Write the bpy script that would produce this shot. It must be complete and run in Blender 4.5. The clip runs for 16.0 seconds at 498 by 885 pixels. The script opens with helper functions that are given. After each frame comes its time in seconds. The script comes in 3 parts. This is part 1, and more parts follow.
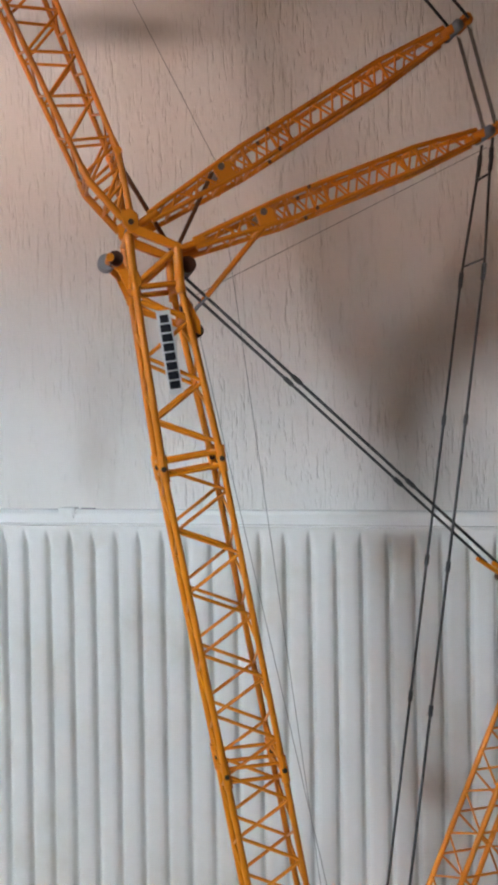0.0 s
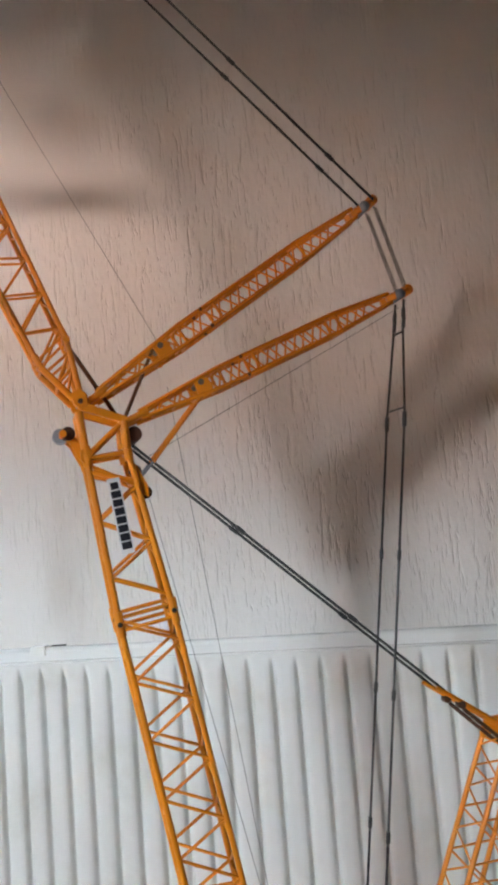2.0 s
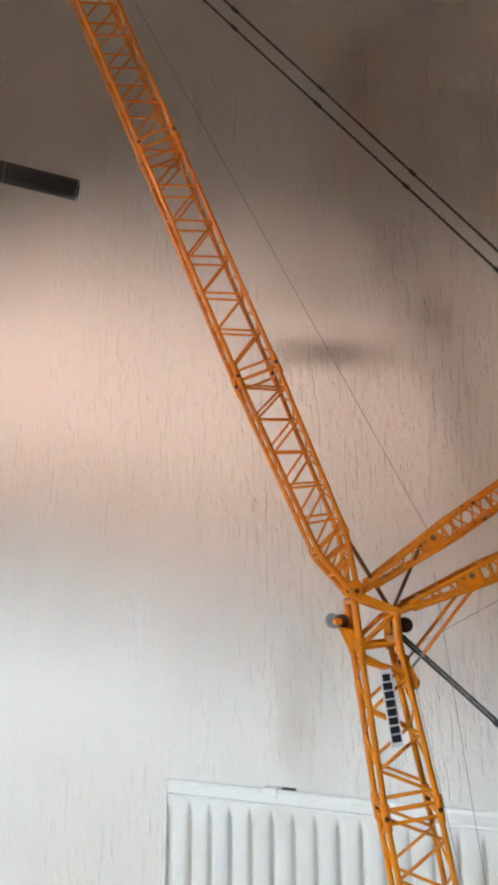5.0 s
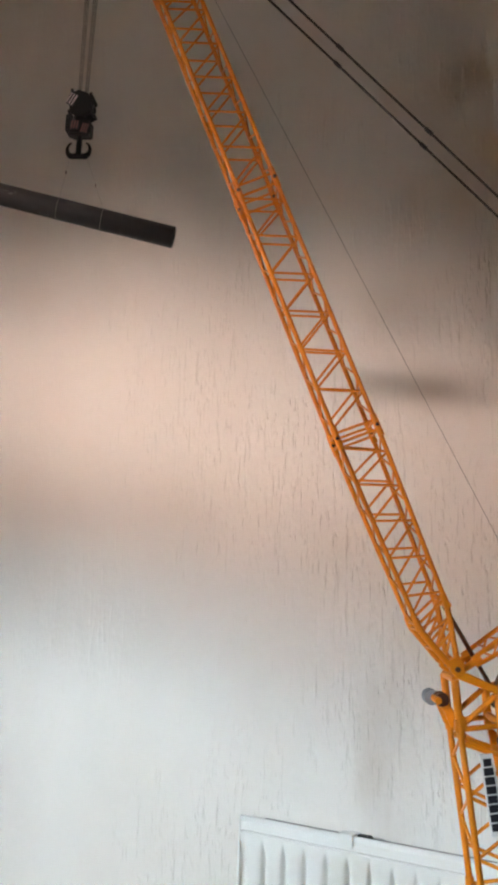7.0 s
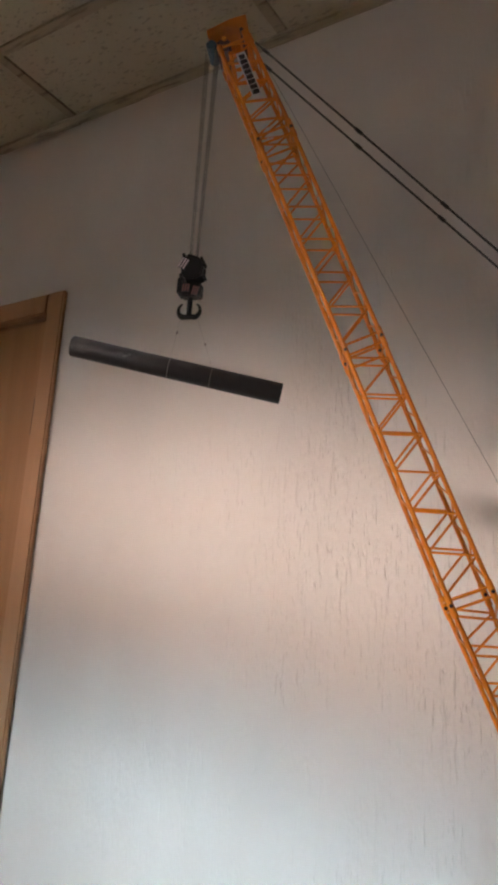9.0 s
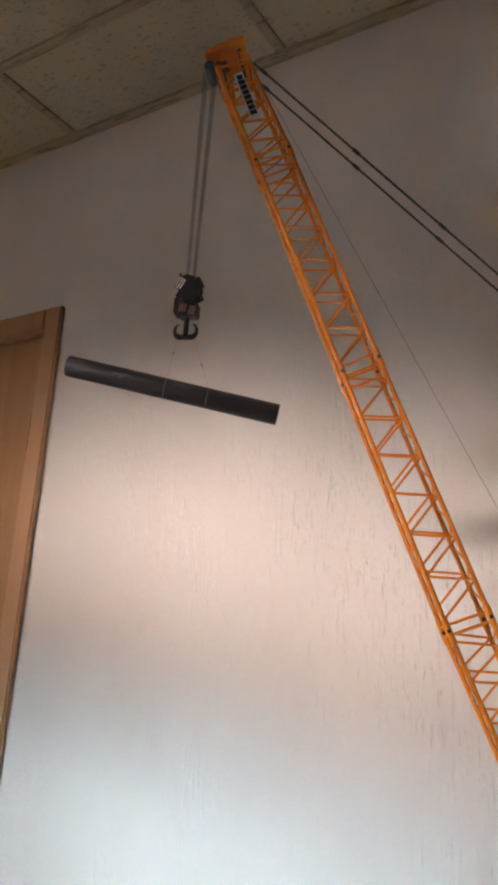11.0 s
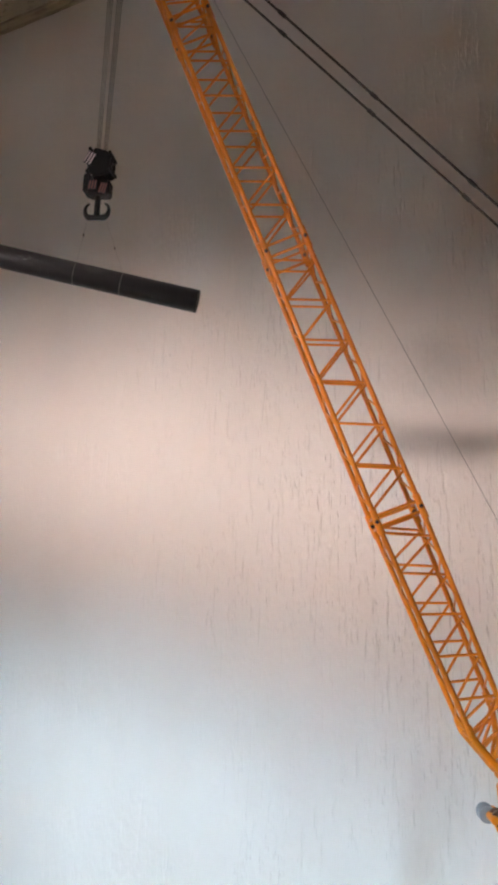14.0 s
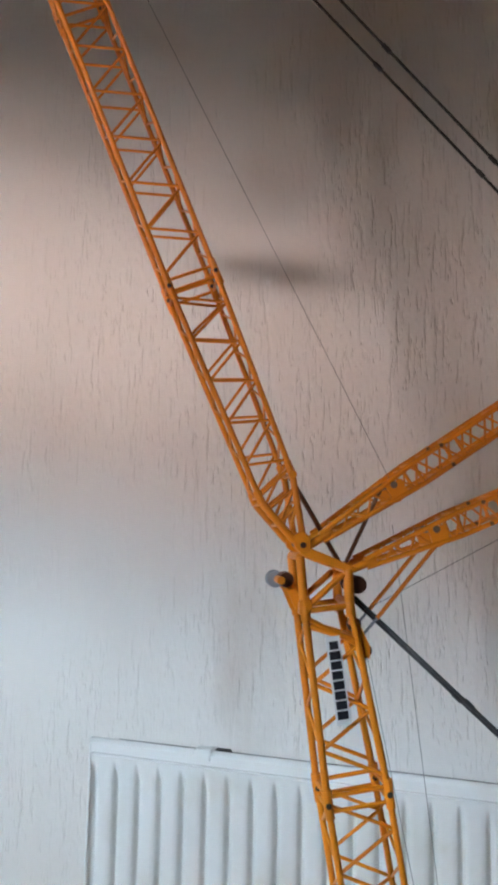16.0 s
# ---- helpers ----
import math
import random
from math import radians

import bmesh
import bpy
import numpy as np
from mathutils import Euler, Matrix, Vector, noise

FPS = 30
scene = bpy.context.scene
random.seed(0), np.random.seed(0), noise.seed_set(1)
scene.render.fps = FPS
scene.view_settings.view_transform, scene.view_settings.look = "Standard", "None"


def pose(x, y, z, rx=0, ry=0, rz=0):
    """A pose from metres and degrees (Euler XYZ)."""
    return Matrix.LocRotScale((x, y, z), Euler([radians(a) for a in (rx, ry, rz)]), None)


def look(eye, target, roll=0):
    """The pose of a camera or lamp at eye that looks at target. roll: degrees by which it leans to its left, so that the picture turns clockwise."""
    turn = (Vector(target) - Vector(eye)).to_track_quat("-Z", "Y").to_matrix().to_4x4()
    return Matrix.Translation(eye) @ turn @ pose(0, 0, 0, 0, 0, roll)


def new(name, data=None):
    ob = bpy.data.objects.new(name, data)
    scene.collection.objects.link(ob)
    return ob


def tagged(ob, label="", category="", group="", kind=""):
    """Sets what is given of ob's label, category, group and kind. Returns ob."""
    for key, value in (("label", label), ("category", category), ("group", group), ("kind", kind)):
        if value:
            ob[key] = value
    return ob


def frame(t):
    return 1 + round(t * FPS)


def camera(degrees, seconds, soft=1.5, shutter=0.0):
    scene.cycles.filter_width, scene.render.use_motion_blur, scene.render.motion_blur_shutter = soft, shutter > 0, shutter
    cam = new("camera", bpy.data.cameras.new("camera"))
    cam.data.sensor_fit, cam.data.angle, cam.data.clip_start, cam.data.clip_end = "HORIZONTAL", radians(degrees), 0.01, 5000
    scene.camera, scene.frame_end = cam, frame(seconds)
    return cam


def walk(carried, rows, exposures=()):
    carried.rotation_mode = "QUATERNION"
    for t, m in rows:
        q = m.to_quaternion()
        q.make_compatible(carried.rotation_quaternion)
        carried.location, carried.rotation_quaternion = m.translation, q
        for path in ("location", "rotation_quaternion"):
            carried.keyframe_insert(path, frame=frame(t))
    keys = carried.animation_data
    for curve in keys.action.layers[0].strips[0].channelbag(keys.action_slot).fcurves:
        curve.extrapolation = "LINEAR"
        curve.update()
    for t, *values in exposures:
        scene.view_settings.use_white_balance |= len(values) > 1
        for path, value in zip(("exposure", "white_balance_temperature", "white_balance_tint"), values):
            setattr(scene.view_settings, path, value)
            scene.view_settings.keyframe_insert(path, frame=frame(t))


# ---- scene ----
cam = camera(35.0, 16.0, soft=3.8)
PATH = [
    (0, (0.124, 0.307, 0.886), (-0.275, 2.267, 0.86), -0.9),
    (0.5, (0.117, 0.291, 0.905), (-0.325, 2.24, 0.969), -2.3),
    (1, (0.139, 0.276, 0.918), (-0.272, 2.23, 1.029), -3.5),
    (1.5, (0.165, 0.264, 0.925), (-0.175, 2.229, 1.082), -4.6),
    (2, (0.175, 0.246, 0.946), (-0.166, 2.208, 1.135), -4.4),
    (2.5, (0.168, 0.237, 0.967), (-0.174, 2.195, 1.19), -3.7),
    (3, (0.156, 0.228, 0.98), (-0.239, 2.174, 1.22), -3.5),
    (3.5, (0.123, 0.216, 1.008), (-0.383, 2.13, 1.286), -2.0),
    (4, (0.095, 0.201, 1.041), (-0.513, 2.079, 1.36), -1.1),
    (4.5, (0.093, 0.193, 1.057), (-0.563, 2.052, 1.394), -0.5),
    (4.7, (0.098, 0.172, 1.059), (-0.605, 2.004, 1.445), -0.3),
    (7, (0.049, 0.157, 1.152), (-0.823, 1.926, 1.482), 2.5),
    (7.5, (0.046, 0.158, 1.169), (-0.893, 1.887, 1.528), 2.6),
    (8, (0.037, 0.144, 1.205), (-0.994, 1.804, 1.632), 3.3),
    (8.5, (0.037, 0.137, 1.229), (-1.028, 1.764, 1.697), 3.8),
    (9, (0.035, 0.13, 1.245), (-1.023, 1.755, 1.735), 3.9),
    (9.5, (0.039, 0.13, 1.25), (-1.025, 1.757, 1.719), 3.9),
    (12, (0.024, 0.146, 1.259), (-1.002, 1.772, 1.811), 3.6),
    (12.5, (0.019, 0.164, 1.243), (-0.968, 1.834, 1.729), 3.6),
    (13, (0.022, 0.176, 1.233), (-0.973, 1.838, 1.729), 3.5),
    (13.5, (0.013, 0.188, 1.228), (-0.968, 1.87, 1.682), 3.5),
    (14, (0.027, 0.209, 1.218), (-0.924, 1.925, 1.606), 2.5),
    (14.5, (0.029, 0.224, 1.207), (-0.897, 1.963, 1.546), 2.2),
    (15, (0.032, 0.243, 1.174), (-0.828, 2.024, 1.47), 2.0),
    (15.5, (0.036, 0.251, 1.148), (-0.738, 2.08, 1.382), 2.0),
    (16, (0.065, 0.296, 1.081), (-0.577, 2.177, 1.304), 1.3),
]
EXPOSURES = [
    (0.0, -0.60, 6400, 13), (0.5, -0.66, 6400, 13), (1.0, -0.66, 6430, 13), (1.5, -0.58, 6480, 13), (2.0, -0.43, 6520, 13), (2.5, -0.35, 6580, 13), (3.0, -0.30, 6600, 13),
    (3.5, -0.27, 6600, 13), (4.5, -0.29, 6600, 12), (7.0, -0.32, 6480, 9), (7.5, -0.36, 6420, 9), (8.5, -0.42, 6300, 9), (9.5, -0.43, 6280, 9), (12.0, -0.04, 6130, 9), (13.5, -0.08, 6050, 9),
    (14.0, -0.23, 6000, 9), (14.5, -0.37, 5980, 9), (15.5, -0.54, 5950, 9), (16.0, -0.60, 5900, 9),
]
walk(cam, [(t, look(eye, target, roll)) for t, eye, target, roll in PATH], EXPOSURES)

# ---- world and light ----
world = bpy.data.worlds.new("sky")
scene.world = world
world.use_nodes = True
wn = world.node_tree.nodes
sky = wn.new("ShaderNodeTexSky")
sky.sky_type, sky.sun_disc = "NISHITA", False
sky.sun_elevation, sky.sun_rotation = radians(35), radians(200)
world.node_tree.links.new(sky.outputs["Color"], wn["Background"].inputs["Color"])
wn["Background"].inputs["Strength"].default_value = 0.12


def area_lamp(name, m, width, height, watts, colour):
    lamp = bpy.data.lights.new(name, "AREA")
    lamp.shape, lamp.size, lamp.size_y, lamp.energy, lamp.color = "RECTANGLE", width, height, watts, colour
    ob = new(name, lamp)
    ob.matrix_world = m
    return ob


# what the window behind the camera looks out on: a sunlit brick front low down, open sky over its sloping roofline
def outlook(name, x, z, width, height, slope, radiance, colour):
    c, k = math.cos(slope), math.sin(slope)
    m = Matrix(((c, k, 0, x), (0, 0, -1, OUTLOOK_Y), (-k, c, 0, z), (0, 0, 0, 1)))
    return area_lamp(name, m, width, height, radiance * math.pi * width * height, colour)


OUTLOOK_Y = -11.6
outlook("sky_daylight", -5.72, 7.19, 7.0, 5.03, radians(9), 300, (0.79, 0.92, 1.0))
outlook("street_daylight", -4.62, 3.27, 4.2, 1.46, radians(14.5), 215, (1.0, 0.76, 0.65))
# added fill lamp: brightens the wall right of the crane, no source behind it
outlook("right_wall_fill", -8.25, 4.28, 3.7, 1.5, radians(9), 78, (1.0, 0.74, 0.64))

# ---- materials ----


def material(name, colour, rough=0.5, metal=0.0, coat=0.0):
    m = bpy.data.materials.new(name)
    m.use_nodes = True
    b = m.node_tree.nodes["Principled BSDF"]
    b.inputs["Base Color"].default_value = (*colour, 1)
    b.inputs["Roughness"].default_value = rough
    b.inputs["Metallic"].default_value = metal
    b.inputs["Coat Weight"].default_value = coat
    return m


class Nodes:
    """Short calls for the node tree of one material."""

    def __init__(self, m):
        self.tree = m.node_tree
        self.bsdf = m.node_tree.nodes["Principled BSDF"]

    def add(self, kind, **inputs):
        n = self.tree.nodes.new(kind)
        for key, value in inputs.items():
            self.put(n.inputs[key.replace("_", " ")], value)
        return n

    def put(self, socket, value):
        if isinstance(value, bpy.types.NodeSocket):
            self.tree.links.new(value, socket)
        else:
            socket.default_value = value

    def noise(self, vector, scale, detail=4.0, rough=0.55):
        n = self.add("ShaderNodeTexNoise", Scale=scale, Detail=detail, Roughness=rough)
        self.put(n.inputs["Vector"], vector)
        return n.outputs["Fac"]

    def stretch(self, vector, sx, sy, sz):
        n = self.add("ShaderNodeMapping", Scale=(sx, sy, sz))
        self.put(n.inputs["Vector"], vector)
        return n.outputs["Vector"]

    def band(self, fac, low, high, out_low=0.0, out_high=1.0):
        n = self.add("ShaderNodeMapRange")
        for key, value in (("Value", fac), ("From Min", low), ("From Max", high), ("To Min", out_low), ("To Max", out_high)):
            self.put(n.inputs[key], value)
        n.interpolation_type = "SMOOTHSTEP"
        return n.outputs["Result"]

    def maths(self, op, a, b):
        n = self.tree.nodes.new("ShaderNodeMath")
        n.operation = op
        self.put(n.inputs[0], a), self.put(n.inputs[1], b)
        return n.outputs[0]

    def mix(self, fac, a, b):
        n = self.tree.nodes.new("ShaderNodeMix")
        n.data_type = "RGBA"
        self.put(n.inputs[0], fac)
        for socket, value in ((n.inputs[6], a), (n.inputs[7], b)):
            self.put(socket, value if isinstance(value, bpy.types.NodeSocket) else (*value, 1))
        return n.outputs[2]

    def bump(self, height, strength, distance):
        n = self.add("ShaderNodeBump", Strength=strength, Distance=distance)
        self.put(n.inputs["Height"], height)
        self.tree.links.new(n.outputs["Normal"], self.bsdf.inputs["Normal"])

    def place(self):
        return self.add("ShaderNodeTexCoord").outputs["Object"]

    def colour(self, value):
        self.put(self.bsdf.inputs["Base Color"], value)

    def rough(self, value):
        self.put(self.bsdf.inputs["Roughness"], value)


def plaster_paint():
    """White wall paint over rough plaster with short upright scratches."""
    m = material("plaster_paint", (0.74, 0.70, 0.66), 0.6)
    n = Nodes(m)
    p = n.place()
    long = n.noise(n.stretch(p, 115, 115, 15), 1.0, 3.0, 0.55)
    short = n.noise(n.stretch(p, 230, 230, 42), 1.0, 2.0, 0.5)
    patch = n.noise(p, 3.2, 3.0)
    cuts = n.band(long, 0.53, 0.74)
    nicks = n.band(short, 0.58, 0.78)
    keep = n.band(patch, 0.40, 0.62)
    relief = n.maths("ADD", n.maths("MULTIPLY", cuts, n.band(patch, 0.38, 0.60, 0.25, 1.0)), n.maths("MULTIPLY", nicks, keep))
    fine = n.noise(n.stretch(p, 1, 1, 0.45), 160, 4.0)
    broad = n.noise(n.stretch(p, 1, 1, 0.3), 22, 3.0)
    # towards the door the plaster was trowelled smoother
    axes = n.add("ShaderNodeSeparateXYZ", Vector=p)
    slope = n.maths("SUBTRACT", axes.outputs["X"], n.maths("MULTIPLY", axes.outputs["Z"], 0.55))
    rough_part = n.band(n.maths("ADD", slope, n.maths("MULTIPLY", patch, 0.5)), -1.72, -0.85, 0.28, 1.10)
    relief = n.maths("MULTIPLY", relief, rough_part)
    height = n.maths("SUBTRACT", n.maths("ADD", n.maths("MULTIPLY", fine, 0.35), n.maths("MULTIPLY", broad, 0.9)), n.maths("MULTIPLY", relief, 0.9))
    n.bump(height, 0.5, 0.005)
    grime = n.noise(n.stretch(p, 1, 1, 0.5), 2.1, 4.0)
    base = n.mix(n.band(grime, 0.35, 0.75), (0.77, 0.735, 0.70), (0.69, 0.645, 0.60))
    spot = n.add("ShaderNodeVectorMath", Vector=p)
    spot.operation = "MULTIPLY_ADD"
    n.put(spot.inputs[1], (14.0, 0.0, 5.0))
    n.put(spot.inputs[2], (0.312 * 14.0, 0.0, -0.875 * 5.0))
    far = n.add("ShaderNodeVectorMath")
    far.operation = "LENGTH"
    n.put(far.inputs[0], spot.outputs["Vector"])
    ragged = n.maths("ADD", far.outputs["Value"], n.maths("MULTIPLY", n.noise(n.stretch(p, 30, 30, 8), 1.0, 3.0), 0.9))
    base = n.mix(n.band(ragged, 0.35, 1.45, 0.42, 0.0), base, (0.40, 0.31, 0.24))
    # scratches slightly darkened in the colour, as shading of the relief
    n.colour(n.mix(n.maths("MULTIPLY", n.band(relief, 0.35, 1.1), 0.025), base, (0.30, 0.25, 0.21)))
    n.rough(n.band(fine, 0.3, 0.7, 0.5, 0.7))
    return m


def enamel(name, colour, dirty):
    """White baked enamel with dull patches and a little grime."""
    m = material(name, colour, 0.35)
    n = Nodes(m)
    p = n.place()
    spots = n.noise(p, 9.0, 5.0)
    n.colour(n.mix(n.band(spots, 0.48, 0.8), colour, dirty))
    n.rough(n.band(n.noise(p, 30.0), 0.3, 0.7, 0.28, 0.5))
    n.bump(n.noise(p, 220.0, 2.0), 0.08, 0.001)
    return m


def model_paint(name, colour, dark):
    """Painted die-cast metal, a little uneven from piece to piece."""
    m = material(name, colour, 0.42)
    n = Nodes(m)
    p = n.place()
    each = n.add("ShaderNodeObjectInfo").outputs["Random"]
    uneven = n.maths("ADD", n.maths("MULTIPLY", each, 0.5), n.maths("MULTIPLY", n.noise(p, 60.0), 0.5))
    n.colour(n.mix(n.band(uneven, 0.25, 0.85), colour, dark))
    n.rough(n.band(n.noise(p, 140.0), 0.3, 0.7, 0.34, 0.55))
    return m


def grained_wood(name, light, dark, scale=1.0):
    m = material(name, light, 0.45)
    n = Nodes(m)
    p = n.place()
    grain = n.noise(n.stretch(p, 26 * scale, 26 * scale, 1.6 * scale), 1.0, 5.0, 0.6)
    broad = n.noise(n.stretch(p, 3, 3, 0.7), 1.5, 3.0)
    n.colour(n.mix(n.band(n.maths("ADD", n.maths("MULTIPLY", grain, 0.7), n.maths("MULTIPLY", broad, 0.4)), 0.4, 0.75), light, dark))
    n.rough(n.band(grain, 0.3, 0.7, 0.38, 0.55))
    n.bump(grain, 0.15, 0.001)
    return m


def ceiling_board():
    m = material("ceiling_board", (0.62, 0.58, 0.50), 0.85)
    n = Nodes(m)
    p = n.place()
    holes = n.band(n.noise(n.stretch(p, 60, 150, 60), 1.0, 2.0, 0.55), 0.60, 0.66)
    n.colour(n.mix(n.maths("MULTIPLY", holes, 0.4), n.mix(n.noise(p, 7.0, 4.0), (0.66, 0.63, 0.53), (0.55, 0.53, 0.43)), (0.16, 0.145, 0.11)))
    n.bump(n.maths("SUBTRACT", n.noise(p, 200.0), holes), 0.5, 0.003)
    return m


def grimy_bar():
    """Beige painted bar with dark ragged dirt."""
    m = material("ceiling_bar", (0.44, 0.40, 0.31), 0.6)
    n = Nodes(m)
    p = n.place()
    dirt = n.noise(n.stretch(p, 9, 60, 60), 1.0, 4.0, 0.6)
    n.colour(n.mix(n.band(dirt, 0.50, 0.68), (0.47, 0.42, 0.33), (0.25, 0.21, 0.16)))
    n.bump(dirt, 0.3, 0.002)
    return m


def worn_pipe():
    m = material("dark_pipe", (0.055, 0.056, 0.06), 0.45)
    n = Nodes(m)
    p = n.place()
    rub = n.noise(n.stretch(p, 14, 60, 60), 1.0, 4.0)
    n.colour(n.mix(n.band(rub, 0.55, 0.8), (0.026, 0.026, 0.028), (0.085, 0.083, 0.083)))
    scuff = n.band(n.noise(n.stretch(p, 25, 90, 90), 1.0, 5.0, 0.7), 0.66, 0.76)
    n.colour(n.mix(n.maths("MULTIPLY", scuff, 0.6), n.mix(n.band(rub, 0.55, 0.8), (0.026, 0.026, 0.028), (0.085, 0.083, 0.083)), (0.34, 0.33, 0.33)))
    n.rough(n.band(rub, 0.3, 0.7, 0.35, 0.6))
    return m


PLASTER = plaster_paint()
WARM_WALL = enamel("warm_wall_paint", (0.84, 0.60, 0.38), (0.78, 0.54, 0.33))
RADIATOR_WHITE = enamel("radiator_white", (0.80, 0.80, 0.78), (0.70, 0.68, 0.62))
TRIM_WHITE = enamel("trim_white", (0.76, 0.74, 0.70), (0.62, 0.58, 0.52))
YELLOW = model_paint("crane_yellow", (0.84, 0.275, 0.005), (0.68, 0.20, 0.004))
BLACK = model_paint("black_steel", (0.005, 0.005, 0.0055), (0.010, 0.009, 0.009))
PENDANT = model_paint("dark_grey_steel", (0.030, 0.031, 0.034), (0.045, 0.045, 0.047))
# dark grey that paints in the shade between the radiator's panels
GAP_SHADE = enamel("gap_shade_grey", (0.20, 0.18, 0.16), (0.12, 0.10, 0.09))
GREY = model_paint("grey_steel", (0.26, 0.28, 0.31), (0.19, 0.2, 0.22))
SLATE = model_paint("slate_blue", (0.040, 0.085, 0.125), (0.03, 0.065, 0.10))
GREY_BOSS = model_paint("dull_boss", (0.20, 0.13, 0.10), (0.15, 0.09, 0.07))
STAY = model_paint("brown_stay", (0.17, 0.062, 0.018), (0.12, 0.045, 0.014))
DARK_RED = model_paint("brown_sheave", (0.085, 0.030, 0.016), (0.06, 0.024, 0.014))
PIN = model_paint("dark_pin", (0.030, 0.018, 0.012), (0.045, 0.026, 0.016))
ROPE = material("grey_rope", (0.21, 0.195, 0.18), 0.8)
THREAD = material("pale_thread", (0.22, 0.20, 0.19), 0.8)
PLATE = model_paint("white_plate", (0.80, 0.80, 0.80), (0.72, 0.72, 0.72))
MARK = material("black_print", (0.012, 0.012, 0.018), 0.5)
STRIPE = material("pink_white_stripe", (0.74, 0.62, 0.64), 0.5)
DULL_STRIPE = material("dull_red_stripe", (0.20, 0.085, 0.07), 0.6)
DOOR_WOOD = grained_wood("door_wood", (0.42, 0.225, 0.105), (0.35, 0.180, 0.080))
FRAME_WOOD = grained_wood("frame_wood", (0.48, 0.275, 0.150), (0.40, 0.222, 0.115))
FLOOR_WOOD = grained_wood("floor_wood", (0.58, 0.36, 0.21), (0.46, 0.27, 0.15), 0.6)
BOARD = ceiling_board()
GRID_BAR = grimy_bar()
PIPE = worn_pipe()
for dull in (BLACK, PIPE):
    dull.node_tree.nodes["Principled BSDF"].inputs["Specular IOR Level"].default_value = 0.2
BARE = material("bare_edge", (0.62, 0.63, 0.64), 0.4)
GLASS = material("window_glass", (1, 1, 1), 0.02)
GLASS.node_tree.nodes["Principled BSDF"].inputs["Transmission Weight"].default_value = 1.0

# ---- building tools ----


def mesh_of(name, bm, mat, smooth=False):
    me = bpy.data.meshes.new(name)
    bmesh.ops.recalc_face_normals(bm, faces=bm.faces)
    if smooth:
        for face in bm.faces:
            face.smooth = True
    bm.to_mesh(me)
    bm.free()
    me.materials.append(mat)
    return me


def part(name, bm, mat, parent=None, label="", smooth=False):
    ob = new(name, mesh_of(name, bm, mat, smooth))
    ob.parent = parent
    return tagged(ob, label)


def box(bm, x0, x1, y0, y1, z0, z1, bevel=0.0):
    made = bmesh.ops.create_cube(bm, size=1, matrix=Matrix.LocRotScale(((x0 + x1) / 2, (y0 + y1) / 2, (z0 + z1) / 2), None, (x1 - x0, y1 - y0, z1 - z0)))
    if bevel:
        edges = list({e for v in made["verts"] for e in v.link_edges})
        bmesh.ops.bevel(bm, geom=edges, offset=bevel, segments=2, affect="EDGES")
    return bm


def boxes(*dims, bevel=0.0):
    bm = bmesh.new()
    for d in dims:
        box(bm, *d, bevel=bevel)
    return bm


def along(p, q, r):
    """The pose that lays a unit rod from p to q with radius r."""
    p, q = Vector(p), Vector(q)
    way = q - p
    turn = way.to_track_quat("Z", "Y")
    return Matrix.LocRotScale(p, turn, (r, r, way.length))


def unit_rod(sides=10):
    bm = bmesh.new()
    bmesh.ops.create_cone(bm, cap_ends=True, segments=sides, radius1=1, radius2=1, depth=1, matrix=Matrix.Translation((0, 0, 0.5)))
    for face in bm.faces:
        face.smooth = len(face.verts) == 4
    return bm


RODS = {}


def rod(name, p, q, r, mat, parent, label=""):
    """A round bar from p to q as an object of its own; alike bars share one mesh."""
    if mat.name not in RODS:
        bm = unit_rod()
        me = bpy.data.meshes.new("rod")
        bm.to_mesh(me)
        bm.free()
        me.materials.append(mat)
        RODS[mat.name] = me
    ob = new(name, RODS[mat.name])
    ob.parent = parent
    ob.matrix_basis = along(p, q, r)
    return tagged(ob, label)


def add_rod(bm, p, q, r, sides=10):
    bmesh.ops.create_cone(bm, cap_ends=True, segments=sides, radius1=1, radius2=1, depth=1, matrix=along(p, q, r) @ Matrix.Translation((0, 0, 0.5)))


def plate(bm, outline, n0, n1, bevel=0.0):
    """A flat plate from an outline in (u, z), reaching from n0 to n1."""
    lower = [bm.verts.new((u, n0, z)) for u, z in outline]
    upper = [bm.verts.new((u, n1, z)) for u, z in outline]
    faces = [bm.faces.new(lower), bm.faces.new(upper[::-1])]
    for i in range(len(outline)):
        j = (i + 1) % len(outline)
        faces.append(bm.faces.new((lower[j], lower[i], upper[i], upper[j])))
    if bevel:
        edges = list({e for f in faces for e in f.edges})
        bmesh.ops.bevel(bm, geom=edges, offset=bevel, segments=1, affect="EDGES")
    return bm


def cheeks(name, outline, ns, half, mat, parent, bevel=0.0, label=""):
    """One plate for each place across the crane; gives back the first."""
    made = [part(name, plate(bmesh.new(), outline, n - half, n + half, bevel), mat, parent, label) for n in ns]
    return made[0]


def lerp(a, b, s):
    return tuple(x + (y - x) * s for x, y in zip(a, b))


def lathe(profile, sides=24):
    """A turned body round the y axis, from (y, radius) pairs."""
    bm = bmesh.new()
    rings = []
    for y, r in profile:
        rings.append([bm.verts.new((r * math.cos(2 * math.pi * k / sides), y, r * math.sin(2 * math.pi * k / sides))) for k in range(sides)])
    for a, b in zip(rings, rings[1:]):
        for k in range(sides):
            bm.faces.new((a[k], a[(k + 1) % sides], b[(k + 1) % sides], b[k]))
    bm.faces.new(rings[0])
    bm.faces.new(rings[-1][::-1])
    return bm


